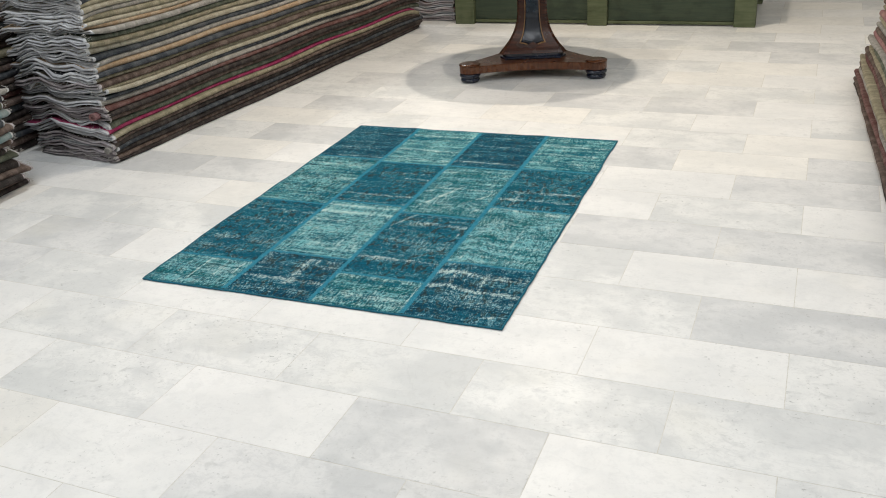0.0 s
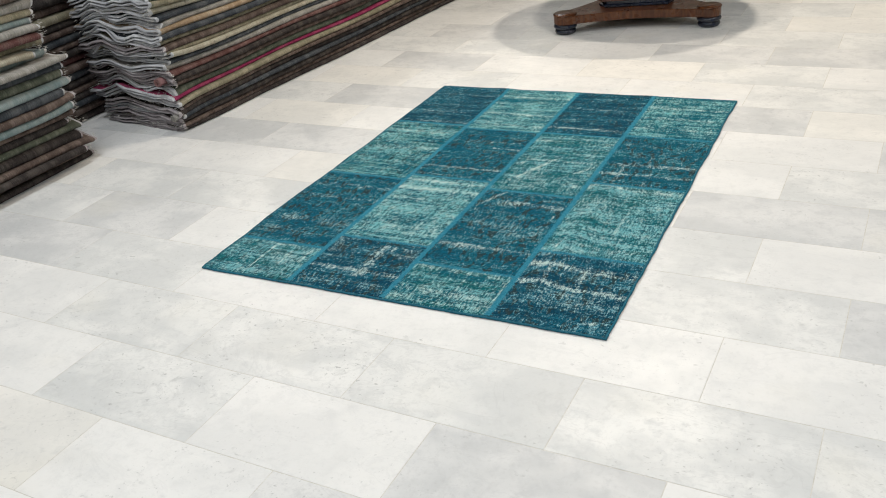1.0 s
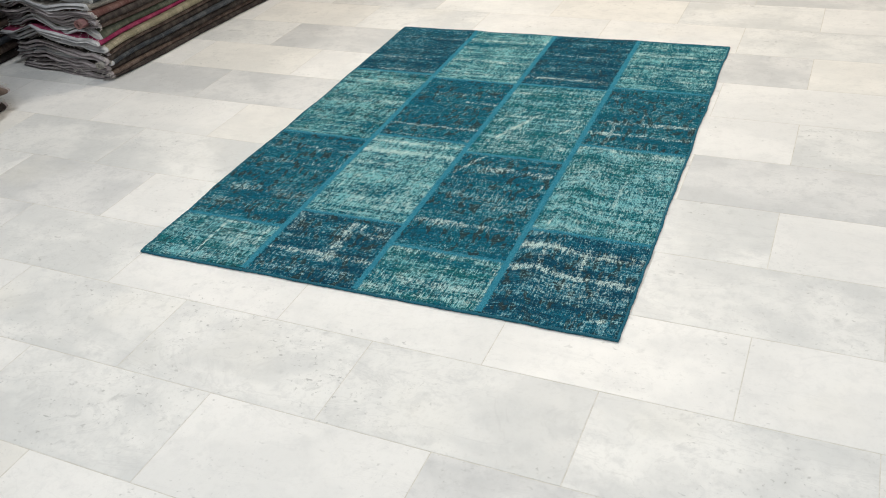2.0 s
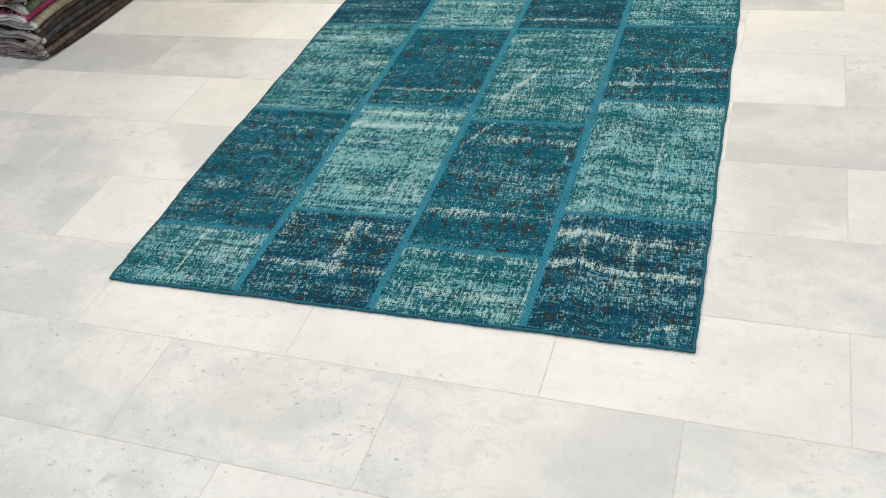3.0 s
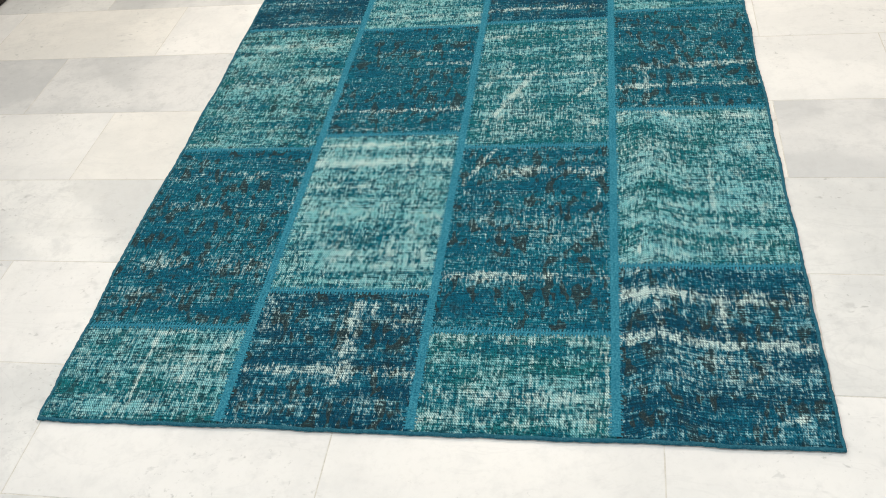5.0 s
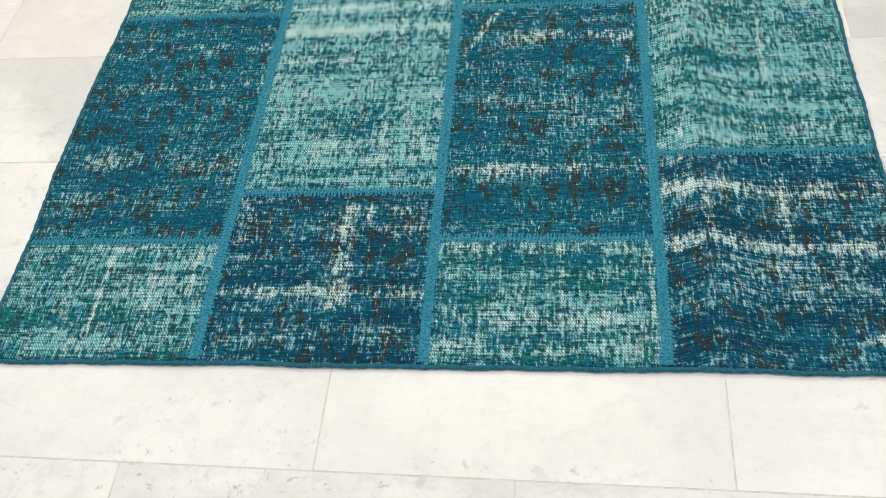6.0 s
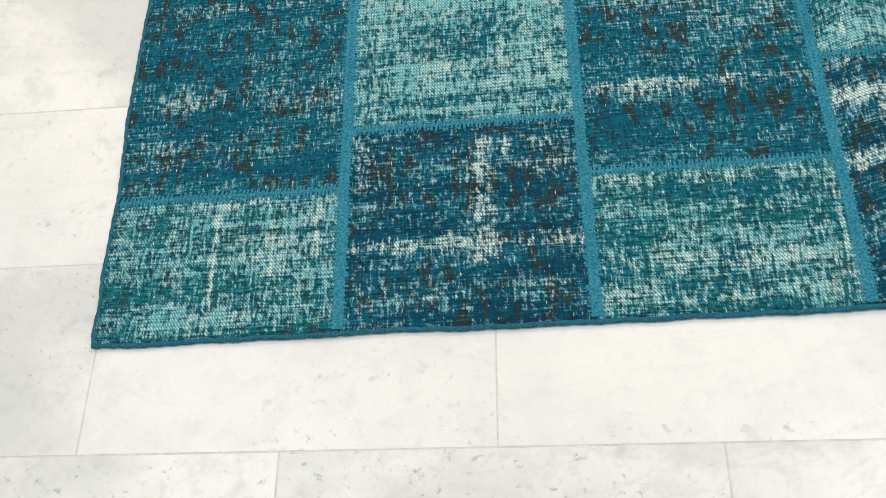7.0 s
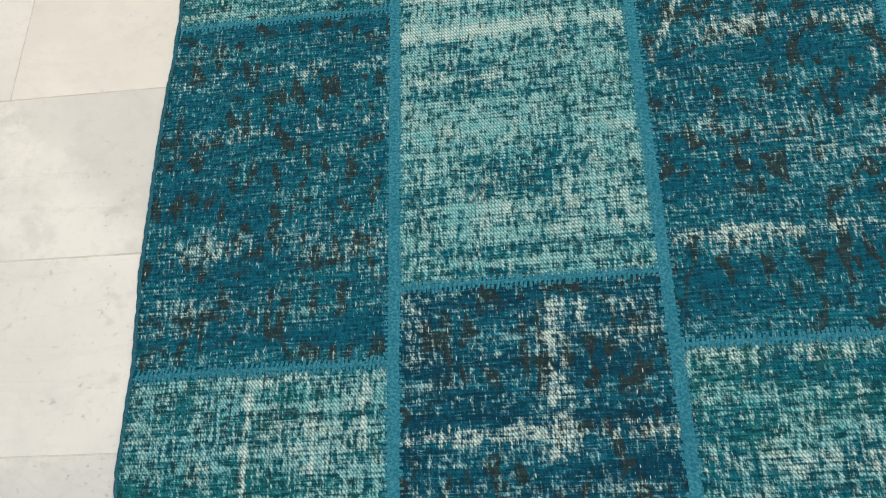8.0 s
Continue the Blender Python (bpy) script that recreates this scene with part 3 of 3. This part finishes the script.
def folded_rug(length, width, thick, seed, flip=1, wave=0.012, plies=2, level=0.0):
    """A rug folded over itself: the round fold lies along x = 0 and faces +x (flip 1) or -x; the cloth runs back to -width.
    It lies from y = 0 to length, from z = 0 up. Faces of the two ends carry the second material."""
    rng = random.Random(seed)
    shells = []
    ply = thick / (2 * plies)
    for q in range(plies):
        ins = q * ply
        half = thick / 2 - ins
        r = half
        w = width * (1 - 0.03 * q) - rng.uniform(0, 0.04)
        front = -ins * 1.4 - rng.uniform(0.0, 0.012)
        outer, inner = [], []
        run = 9
        ri = max(0.0012, r - ply * 0.90)
        for i in range(run):
            x = -w + (w + front - r) * i / run
            outer.append((x, thick / 2 - r)), inner.append((x, thick / 2 - ri))
        for i in range(7):
            a = -math.pi / 2 + math.pi * i / 6
            outer.append((front - r + r * math.cos(a), thick / 2 + r * math.sin(a)))
            inner.append((front - r + ri * math.cos(a), thick / 2 + ri * math.sin(a)))
        for i in range(run - 1, -1, -1):
            x = -w + (w + front - r) * i / run
            outer.append((x, thick / 2 + r)), inner.append((x, thick / 2 + ri))
        shells.append((outer, inner, rng.uniform(-0.012, 0.012)))
    verts, faces, idx = [], [], []
    n_sec = max(14, int(length / 0.11))
    ys = sorted(set([0.0, 0.015, 0.04, 0.08, 0.13] + [length * i / n_sec for i in range(2, n_sec - 1)] + [length - 0.13, length - 0.08, length - 0.04, length - 0.015, length]))
    for outer, inner, dy in shells:
        prof = outer + inner[::-1]
        base, m = len(verts), len(prof)
        for y in ys:
            e = max(0.0, 1 - min(y, length - y) / 0.22)
            close = 0.36 if y in (0.0, length) else 0.0
            for k, (x, z) in enumerate(prof):
                mx, mz = prof[m - 1 - k]
                x, z = x + close * (mx - x), z + close * (mz - z)
                amp = wave * (0.22 + e * e)
                dz = amp * 0.45 * noise.noise((x * 9 + seed, y * 1.1, seed * 0.37)) + amp * 0.55 * e * noise.noise((x * 13 + seed, y * 2, seed * 1.37 + z * 14))
                dz += 0.026 * min(1, level * 5) * noise.noise((y * 1.3, level * 1.1, 7.7 + seed // 50)) + 0.050 * e * e * min(1, level * 5 + 0.15) * noise.noise((x * 5.5, level * 4.0, 3.1 + seed // 50))
                dx = 0.016 * noise.noise((y * 1.4, seed * 2.1, 0.5)) + 0.006 * noise.noise((y * 6, seed * 1.1, 2.5))
                dye = dy * e + e * 0.022 * noise.noise((x * 7, seed * 3.3, z * 30))
                verts.append((flip * (x + dx), y + dye, z + dz))
        for i in range(len(ys) - 1):
            for k in range(m):
                a, b = base + i * m + k, base + i * m + (k + 1) % m
                faces.append((a, b, b + m, a + m))
                idx.append(1 if k == len(outer) - 1 or k == m - 1 or i in (0, len(ys) - 2) else 0)
        h = len(outer)
        for s in (0, (len(ys) - 1) * m):
            for k in range(h - 1):
                faces.append((base + s + k, base + s + k + 1, base + s + m - 2 - k, base + s + m - 1 - k))
                idx.append(1)
    bm = from_lists(verts, faces, True, idx)
    bmesh.ops.recalc_face_normals(bm, faces=bm.faces[:])
    return bm


FRINGE = plain("wool_fringe", (0.50, 0.49, 0.46), (0.62, 0.61, 0.58), 60, 0.95, 0.1)


def fringe(width, thick, seed, flip, at):
    """Short frayed warp ends along one end of a folded rug; each strand is a bent three-sided thread."""
    rng = random.Random(seed)
    verts, faces = [], []
    way = -1 if at == 0 else 1
    for i in range(54):
        x = -width * rng.random() ** 1.8
        z = thick * rng.choice((0.06, 0.35, 0.65, 0.94)) if x < -0.02 else thick * rng.uniform(0.1, 0.9)
        l, r = rng.uniform(0.006, 0.018), rng.uniform(0.0007, 0.0013)
        sx, sz = rng.uniform(-0.006, 0.008), rng.uniform(-0.008, 0.003)
        b = len(verts)
        for k, (u, q) in enumerate(((0.0, 1.0), (0.6, 0.9), (1.0, 0.35))):
            for j in range(3):
                a = 2.094 * j
                verts.append((flip * (x + sx * u + r * q * math.cos(a)), at + way * l * u - way * 0.004, z + sz * u * u + r * q * math.sin(a)))
        for k in range(2):
            for j in range(3):
                faces.append((b + k * 3 + j, b + k * 3 + (j + 1) % 3, b + k * 3 + 3 + (j + 1) % 3, b + k * 3 + 3 + j))
    return from_lists(verts, faces)


TONES = {"olive": "olive-grey", "beige": "faded beige", "tan": "faded tan", "grey": "washed grey", "slate": "dark slate blue", "brown": "dark brown", "maroon": "faded maroon",
         "moss": "moss green", "pink": "bright magenta pink", "coal": "blackish brown", "ice": "pale blue-grey", "rose": "dusty rose"}


def stack(where, angle, names, length, width, thick, seed, group, flip=1, edge=LINT, lean=0.0, jitter=0.014, taper=0.0, wave=0.012, shows=None):
    rng = random.Random(seed)
    z = 0.002
    for i, nm in enumerate(names):
        th = thick * rng.uniform(0.78, 1.25) * (0.55 if nm == "pink" else 1)
        wd, ln = width * rng.uniform(0.94, 1.03), length * rng.uniform(0.985, 1.01) - taper * z
        ob = part("folded_rug", folded_rug(ln, wd, th * 0.985, seed * 50 + i, flip, wave, 1, z), [WOOL[nm], DUSK if edge is LINT and nm in ("coal", "brown", "maroon", "rose") else edge])
        ob.matrix_world = pose(where[0], where[1], z, 0, 0, angle) @ pose(flip * rng.uniform(-jitter, jitter) + lean * z, rng.uniform(-1.4, 1.4) * jitter, 0)
        if shows is not None:
            part("fringe", fringe(wd, th, seed * 90 + i, flip, 0.0 if shows == 0 else ln), FRINGE, ob, "frayed off-white warp fringe")["kind"] = "stuff"
        tagged(ob, TONES[nm] + " worn wool rug folded flat in a stack", "folded rug", group=group)
        z += th


NA = ("coal brown coal slate coal brown olive pink moss brown coal maroon grey slate beige olive brown olive slate tan grey slate beige olive moss grey tan beige olive grey beige olive "
      "slate olive tan beige grey moss beige olive grey beige").split()
stack((-1.058, 1.125), -5.8, NA, 3.52, 0.66, 0.0265, 3, "long stack of folded rugs", lean=-0.03, wave=0.030, shows=0)


def curl(radius, turns, length, thick, seed):
    """A rolled-up corner of cloth: a loose spiral drawn out along y."""
    rng = random.Random(seed)
    m, verts, faces = 26, [], []
    for j in range(5):
        y = length * j / 4
        for i in range(m):
            a = 2 * math.pi * turns * i / (m - 1)
            r = radius * (1 - 0.55 * i / m) + 0.002 * noise.noise((i * 0.4, y * 30, seed))
            for q in (r, r - thick):
                verts.append((q * math.cos(a) * 1.15, y, radius + q * math.sin(a)))
    for j in range(4):
        for i in range(m - 1):
            for o, f in ((0, 1), (1, -1)):
                a, b = j * 2 * m + 2 * i + o, (j + 1) * 2 * m + 2 * i + o
                faces.append((a, a + 2, b + 2, b)[::f])
    for i in range(m - 1):
        faces += [(2 * i, 2 * i + 1, 2 * i + 3, 2 * i + 2), (8 * m + 2 * i, 8 * m + 2 * i + 2, 8 * m + 2 * i + 3, 8 * m + 2 * i + 1)]
    bm = from_lists(verts, faces)
    bmesh.ops.recalc_face_normals(bm, faces=bm.faces[:])
    return bm


for cx, cy, cz, cr, cw in ((-1.15, 1.10, 0.238, 0.026, "rose"), (-1.105, 1.10, 0.055, 0.022, "grey")):
    cu = part("rolled_rug_corner", curl(cr, 1.35, 0.14, 0.006, int(cx * 100)), [WOOL[cw]])
    cu.matrix_world = pose(cx, cy, cz, 0, 0, -5.8)
    tagged(cu, ("dusty rose" if cw == "rose" else "greyish") + " wool rug corner rolled up between stacked rugs", "rug corner")
NB = "coal brown coal brown coal moss coal brown ice brown slate ice moss slate grey ice beige olive maroon grey ice olive grey brown beige slate".split()
stack((-1.315, -1.45), -0.5, NB, 2.21, 0.75, 0.036, 7, "stack of folded rugs beside the aisle", lean=-0.05, taper=0.11, jitter=0.035, wave=0.016, shows=1)
NC = "coal brown slate coal brown coal slate brown maroon coal brown slate brown coal olive brown coal slate brown coal".split()
stack((-1.80, 0.82), 0, NC, 2.6, 0.8, 0.042, 11, "dark stack of folded rugs", edge=LINT_DARK)
NR = "coal brown brown maroon grey brown olive maroon brown olive moss grey rose brown grey olive rose olive brown slate grey beige maroon grey olive brown slate rose grey".split()
stack((2.815, -0.35), 2.7, NR, 3.58, 0.8, 0.026, 15, "stack of folded rugs facing the aisle", flip=-1, lean=0.20, taper=0.1, edge=LINT_DARK, wave=0.024)
ND = "maroon grey rose slate maroon grey brown rose slate".split()
stack((-0.50, 4.90), 0, ND, 1.1, 0.5, 0.036, 19, "low stack of folded rugs by the platform", edge=LINT)


# ---- pedestal table ----
MAHOG = wood("mahogany", (0.028, 0.007, 0.003), (0.075, 0.020, 0.007), 0.24, 0.4)
WALNUT = wood("walnut_band", (0.060, 0.018, 0.006), (0.130, 0.046, 0.015), 0.28, 0.4, (60, 60, 6))
EBONY = plain("black_lacquer", (0.005, 0.008, 0.018), (0.009, 0.015, 0.034), 8, 0.22, 0.6, 0.03)
BRASSY = plain("pale_string_inlay", (0.36, 0.20, 0.09), (0.42, 0.25, 0.12), 30, 0.4, 0.5, 0.03)

TABLE = empty("pedestal_table", pose(0.652, 3.347, 0, 0, 0, 14.6))
tagged(TABLE, "dark mahogany pedestal table with black inlay and bun feet", "table")


def prism_ring(fn, zs, seg=60):
    """A solid from outlines fn(z) -> list of (x, y), stacked upwards."""
    rings = [fn(z) for z in zs]
    m = len(rings[0])
    verts = [(x, y, z) for z, ring in zip(zs, rings) for x, y in ring]
    faces = [(i * m + k, i * m + (k + 1) % m, (i + 1) * m + (k + 1) % m, (i + 1) * m + k) for i in range(len(zs) - 1) for k in range(m)]
    faces += [tuple(range(m))[::-1], tuple(range((len(zs) - 1) * m, len(zs) * m))]
    return from_lists(verts, faces, False)


def tri_corner(k, r):
    a = math.radians(-150 + 120 * k)
    return r * math.cos(a), r * math.sin(a)


def concave_base(grow):
    """Three rounded lobes joined by sides that curve inwards."""
    out = []
    for k in range(3):
        cx, cy = tri_corner(k, 0.480)
        a0 = math.radians(-150 + 120 * k)
        for i in range(13):
            a = a0 - 1.75 + 3.5 * i / 12
            out.append((cx + (0.068 + grow) * math.cos(a), cy + (0.068 + grow) * math.sin(a)))
        ex, ey = out[-1]
        nx, ny = tri_corner(k + 1, 0.480)
        b = math.radians(-150 + 120 * (k + 1)) - 1.75
        fx, fy = nx + (0.068 + grow) * math.cos(b), ny + (0.068 + grow) * math.sin(b)
        mid = math.radians(-90 + 120 * k)
        for i in range(1, 12):
            s = i / 12
            pull = -0.055 * math.sin(math.pi * s) ** 1.0
            out.append((ex + (fx - ex) * s + pull * math.cos(mid), ey + (fy - ey) * s + pull * math.sin(mid)))
    return out


part("plinth", prism_ring(lambda z: concave_base(-0.004 if z in (0.062, 0.112) else 0.0), (0.062, 0.066, 0.108, 0.112)), WALNUT, TABLE, "walnut-banded concave three-lobed plinth")
for k in range(3):
    foot = part("bun_foot", lathe([(0.034, 0.0005), (0.058, 0.004), (0.065, 0.018), (0.058, 0.030), (0.052, 0.033), (0.067, 0.038), (0.071, 0.048), (0.065, 0.058), (0.056, 0.064)], 28), EBONY, TABLE, "turned black bun foot")
    foot.location = (*tri_corner(k, 0.480), 0)
    pad = part("foot_pad", lathe([(0.066, 0.110), (0.071, 0.113), (0.071, 0.118), (0.064, 0.122), (0.02, 0.124)], 28), WALNUT, TABLE)
    pad.location = (*tri_corner(k, 0.480), 0)


def tri_section(half, cut):
    """A triangle of side 2 * half with cut corners."""
    out = []
    r = half * 2 / math.sqrt(3)
    for k in range(3):
        a = math.radians(-150 + 120 * k)
        cx, cy = r * math.cos(a), r * math.sin(a)
        for s in (-1, 1):
            b = a + math.pi + s * math.radians(-30)
            out.append((cx + cut * math.cos(b), cy + cut * math.sin(b)))
    return out


def flare(z):
    """Half the width of a face of the column at height z."""
    t = min(1.0, max(0.0, (z - 0.155) / 0.30))
    return 0.088 + 0.115 * (1 - t) ** 2.6


def column_out(z):
    h = flare(z)
    return tri_section(h * 1.22, h * 0.22)


ZS = [0.150 + 0.30 * (i / 16) for i in range(17)] + [0.52, 0.60, 0.68, 0.72]
part("base_moulding", prism_ring(lambda z: tri_section((0.255 if z < 0.13 else 0.240) * (0.97 if z in (0.112, 0.152) else 1), 0.07), (0.112, 0.116, 0.128, 0.132, 0.148, 0.152)), EBONY, TABLE, "black base moulding")
part("column", prism_ring(column_out, ZS), MAHOG, TABLE, "flared mahogany column")


def face_panel(inset, z0, z1, off):
    """An inlay sheet that follows one face of the column; its foot is cut in a shallow ogee."""
    verts, faces = [], []
    zs = [z0 + (z1 - z0) * i / 22 for i in range(23)]
    for z in zs:
        h = column_out(z)
        yy = h[1][1]
        half = (abs(h[1][0]) + abs(h[2][0])) / 2 * inset
        for q in range(9):
            s = -1 + q / 4
            dip = 0.010 * math.cos(s * math.pi) * max(0, 1 - (z - z0) / 0.05)
            verts.append((s * half, yy - off, z - dip))
    for i in range(len(zs) - 1):
        for q in range(8):
            a = i * 9 + q
            faces.append((a, a + 1, a + 10, a + 9))
    n = len(verts)
    verts += [(x, y + off + 0.002, z) for x, y, z in verts]
    faces += [tuple(n + j for j in f[::-1]) for f in faces]
    rim = [i for i in range(9)] + [i * 9 + 8 for i in range(1, 23)] + [22 * 9 + i for i in range(7, -1, -1)] + [i * 9 for i in range(21, 0, -1)]
    for a, b in zip(rim, rim[1:] + rim[:1]):
        faces.append((b, a, a + n, b + n))
    return from_lists(verts, faces)


for k in range(3):
    st = part("inlay_string", face_panel(0.56, 0.205, 0.70, 0.0015), BRASSY, TABLE, "pale line of string inlay")
    st.rotation_euler = (0, 0, math.radians(120 * k))
    ib = part("inlay_panel", face_panel(0.50, 0.211, 0.70, 0.0030), EBONY, TABLE, "black inlaid panel")
    ib.rotation_euler = (0, 0, math.radians(120 * k))
part("tabletop", lathe([(0.57, 0.720), (0.59, 0.726), (0.60, 0.740), (0.59, 0.754), (0.57, 0.760)], 64), MAHOG, TABLE, "round mahogany top")


# ---- green platform at the back ----
GREEN = wood("green_painted_wood", (0.070, 0.088, 0.045), (0.100, 0.118, 0.065), 0.55, 0.3, (4, 4, 40))
GREEN_D = wood("dark_green_board", (0.030, 0.045, 0.030), (0.045, 0.060, 0.038), 0.55, 0.3, (4, 40, 40))
PLAT = empty("display_platform", pose(0, 4.79, 0))
tagged(PLAT, "low green-painted wooden display platform with square posts and boarded sides", "platform")
for a, b in ((-0.46, -0.29), (0.695, 0.857), (1.845, 2.006)):
    for y in (0.0, 0.95):
        part("post", box(a, b, y, y + 0.1, 0.0, 0.42, 0.006), GREEN, PLAT)
for a, b in ((-0.29, 0.695), (0.857, 1.845)):
    part("bottom_rail", box(a + 0.002, b - 0.002, 0.03, 0.075, 0.012, 0.034, 0.004), GREEN, PLAT)
    part("board", box(a + 0.002, b - 0.002, 0.045, 0.07, 0.036, 0.225, 0.004), GREEN_D, PLAT, "dark green side board")
    part("board", box(a + 0.002, b - 0.002, 0.045, 0.07, 0.229, 0.415, 0.004), GREEN_D, PLAT)
part("board", box(1.90, 1.925, 0.102, 0.948, 0.03, 0.415, 0.004), GREEN_D, PLAT)
part("board", box(-0.40, -0.375, 0.102, 0.948, 0.03, 0.415, 0.004), GREEN_D, PLAT)
for i in range(6):
    part("plank", box(-0.49, 2.04, -0.02 + 0.182 * i, -0.02 + 0.182 * i + 0.176, 0.422, 0.447, 0.004), GREEN, PLAT)


# ---- marble tiles, 60 x 30 cm, in running bond ----
def tile_bm(lx, ly):
    g, b, h = 0.0013, 0.0004, 0.0022
    x0, x1, y0, y1 = -lx / 2 + g, lx / 2 - g, -ly / 2 + g, ly / 2 - g
    verts = [(x0, y0, -h), (x1, y0, -h), (x1, y1, -h), (x0, y1, -h), (x0, y0, -b / 2), (x1, y0, -b / 2), (x1, y1, -b / 2), (x0, y1, -b / 2),
             (x0 + b, y0 + b, 0), (x1 - b, y0 + b, 0), (x1 - b, y1 - b, 0), (x0 + b, y1 - b, 0)]
    faces = [(0, 1, 5, 4), (1, 2, 6, 5), (2, 3, 7, 6), (3, 0, 4, 7), (4, 5, 9, 8), (5, 6, 10, 9), (6, 7, 11, 10), (7, 4, 8, 11), (8, 9, 10, 11)]
    return verts, faces


PITCH_X, PITCH_Y = 0.600, 0.3015
# tiles whose tone stands out: (row, place in the row) -> kind
KNOWN = {(4, 2): "w", (3, 2): "g", (4, 3): "m", (5, 3): "g", (6, 2): "g", (1, 2): "m", (0, 2): "w", (0, 3): "w", (2, 3): "w", (1, 3): "g", (-1, 2): "m", (-1, 3): "m", (-2, 0): "m", (-2, 1): "w", (-2, 2): "g",
         (-3, 0): "w", (-3, 1): "g", (0, 0): "w", (0, 1): "w", (-1, 0): "m", (-1, 1): "m", (4, -2): "g", (4, -1): "g", (5, -1): "w", (3, -1): "c", (2, -1): "m", (1, -1): "w", (0, -1): "m", (-1, -1): "m", (2, -2): "m", (0, -2): "g", (9, 2): "g", (9, 1): "g", (8, 2): "m"}
TILE_RNG = random.Random(12)
tv, tf = tile_bm(PITCH_X, PITCH_Y)
TILE_MESH = {}
for key, mt in MARBLES.items():
    bm = from_lists(tv, tf, False)
    me = bpy.data.meshes.new("tile")
    bm.to_mesh(me), bm.free()
    me.materials.append(mt)
    TILE_MESH[key] = me
rest_v, rest_f, rest_i = [], [], []
turn = Matrix.Rotation(SLOPE, 4, "Z")
for row in range(-14, 30):
    for k in range(-7, 9):
        cx = (0.003 if row % 2 == 0 else 0.300) + PITCH_X * (k + 0.5)
        cy = -0.163 + PITCH_Y * (row + 0.5)
        c = turn @ Vector((cx, cy, TILE_RNG.uniform(-0.0001, 0.0)))
        kind = KNOWN.get((row, k)) or TILE_RNG.choice("wwwmmccg" if row < 6 else "wwmccgm")
        if not (X0 + 0.12 < c.x < X1 - 0.12 and Y0 < c.y < Y1):
            continue
        m = Matrix.Translation(c) @ turn @ pose(0, 0, 0, TILE_RNG.uniform(-0.012, 0.012), TILE_RNG.uniform(-0.008, 0.008), 0)
        if -1.7 < c.x < 3.2 and -1.6 < c.y < 5.4:
            ob = new("tile", TILE_MESH[kind])
            ob.parent, ob.matrix_basis = floor, m
        else:
            b = len(rest_v)
            rest_v += [m @ Vector(v) for v in tv]
            rest_f += [tuple(b + j for j in f) for f in tf]
            rest_i += ["wmgc".index(kind)] * len(tf)
tagged(part("outer_tiles", from_lists(rest_v, rest_f, False, rest_i), [MARBLES[k] for k in "wmgc"], floor), kind="stuff")
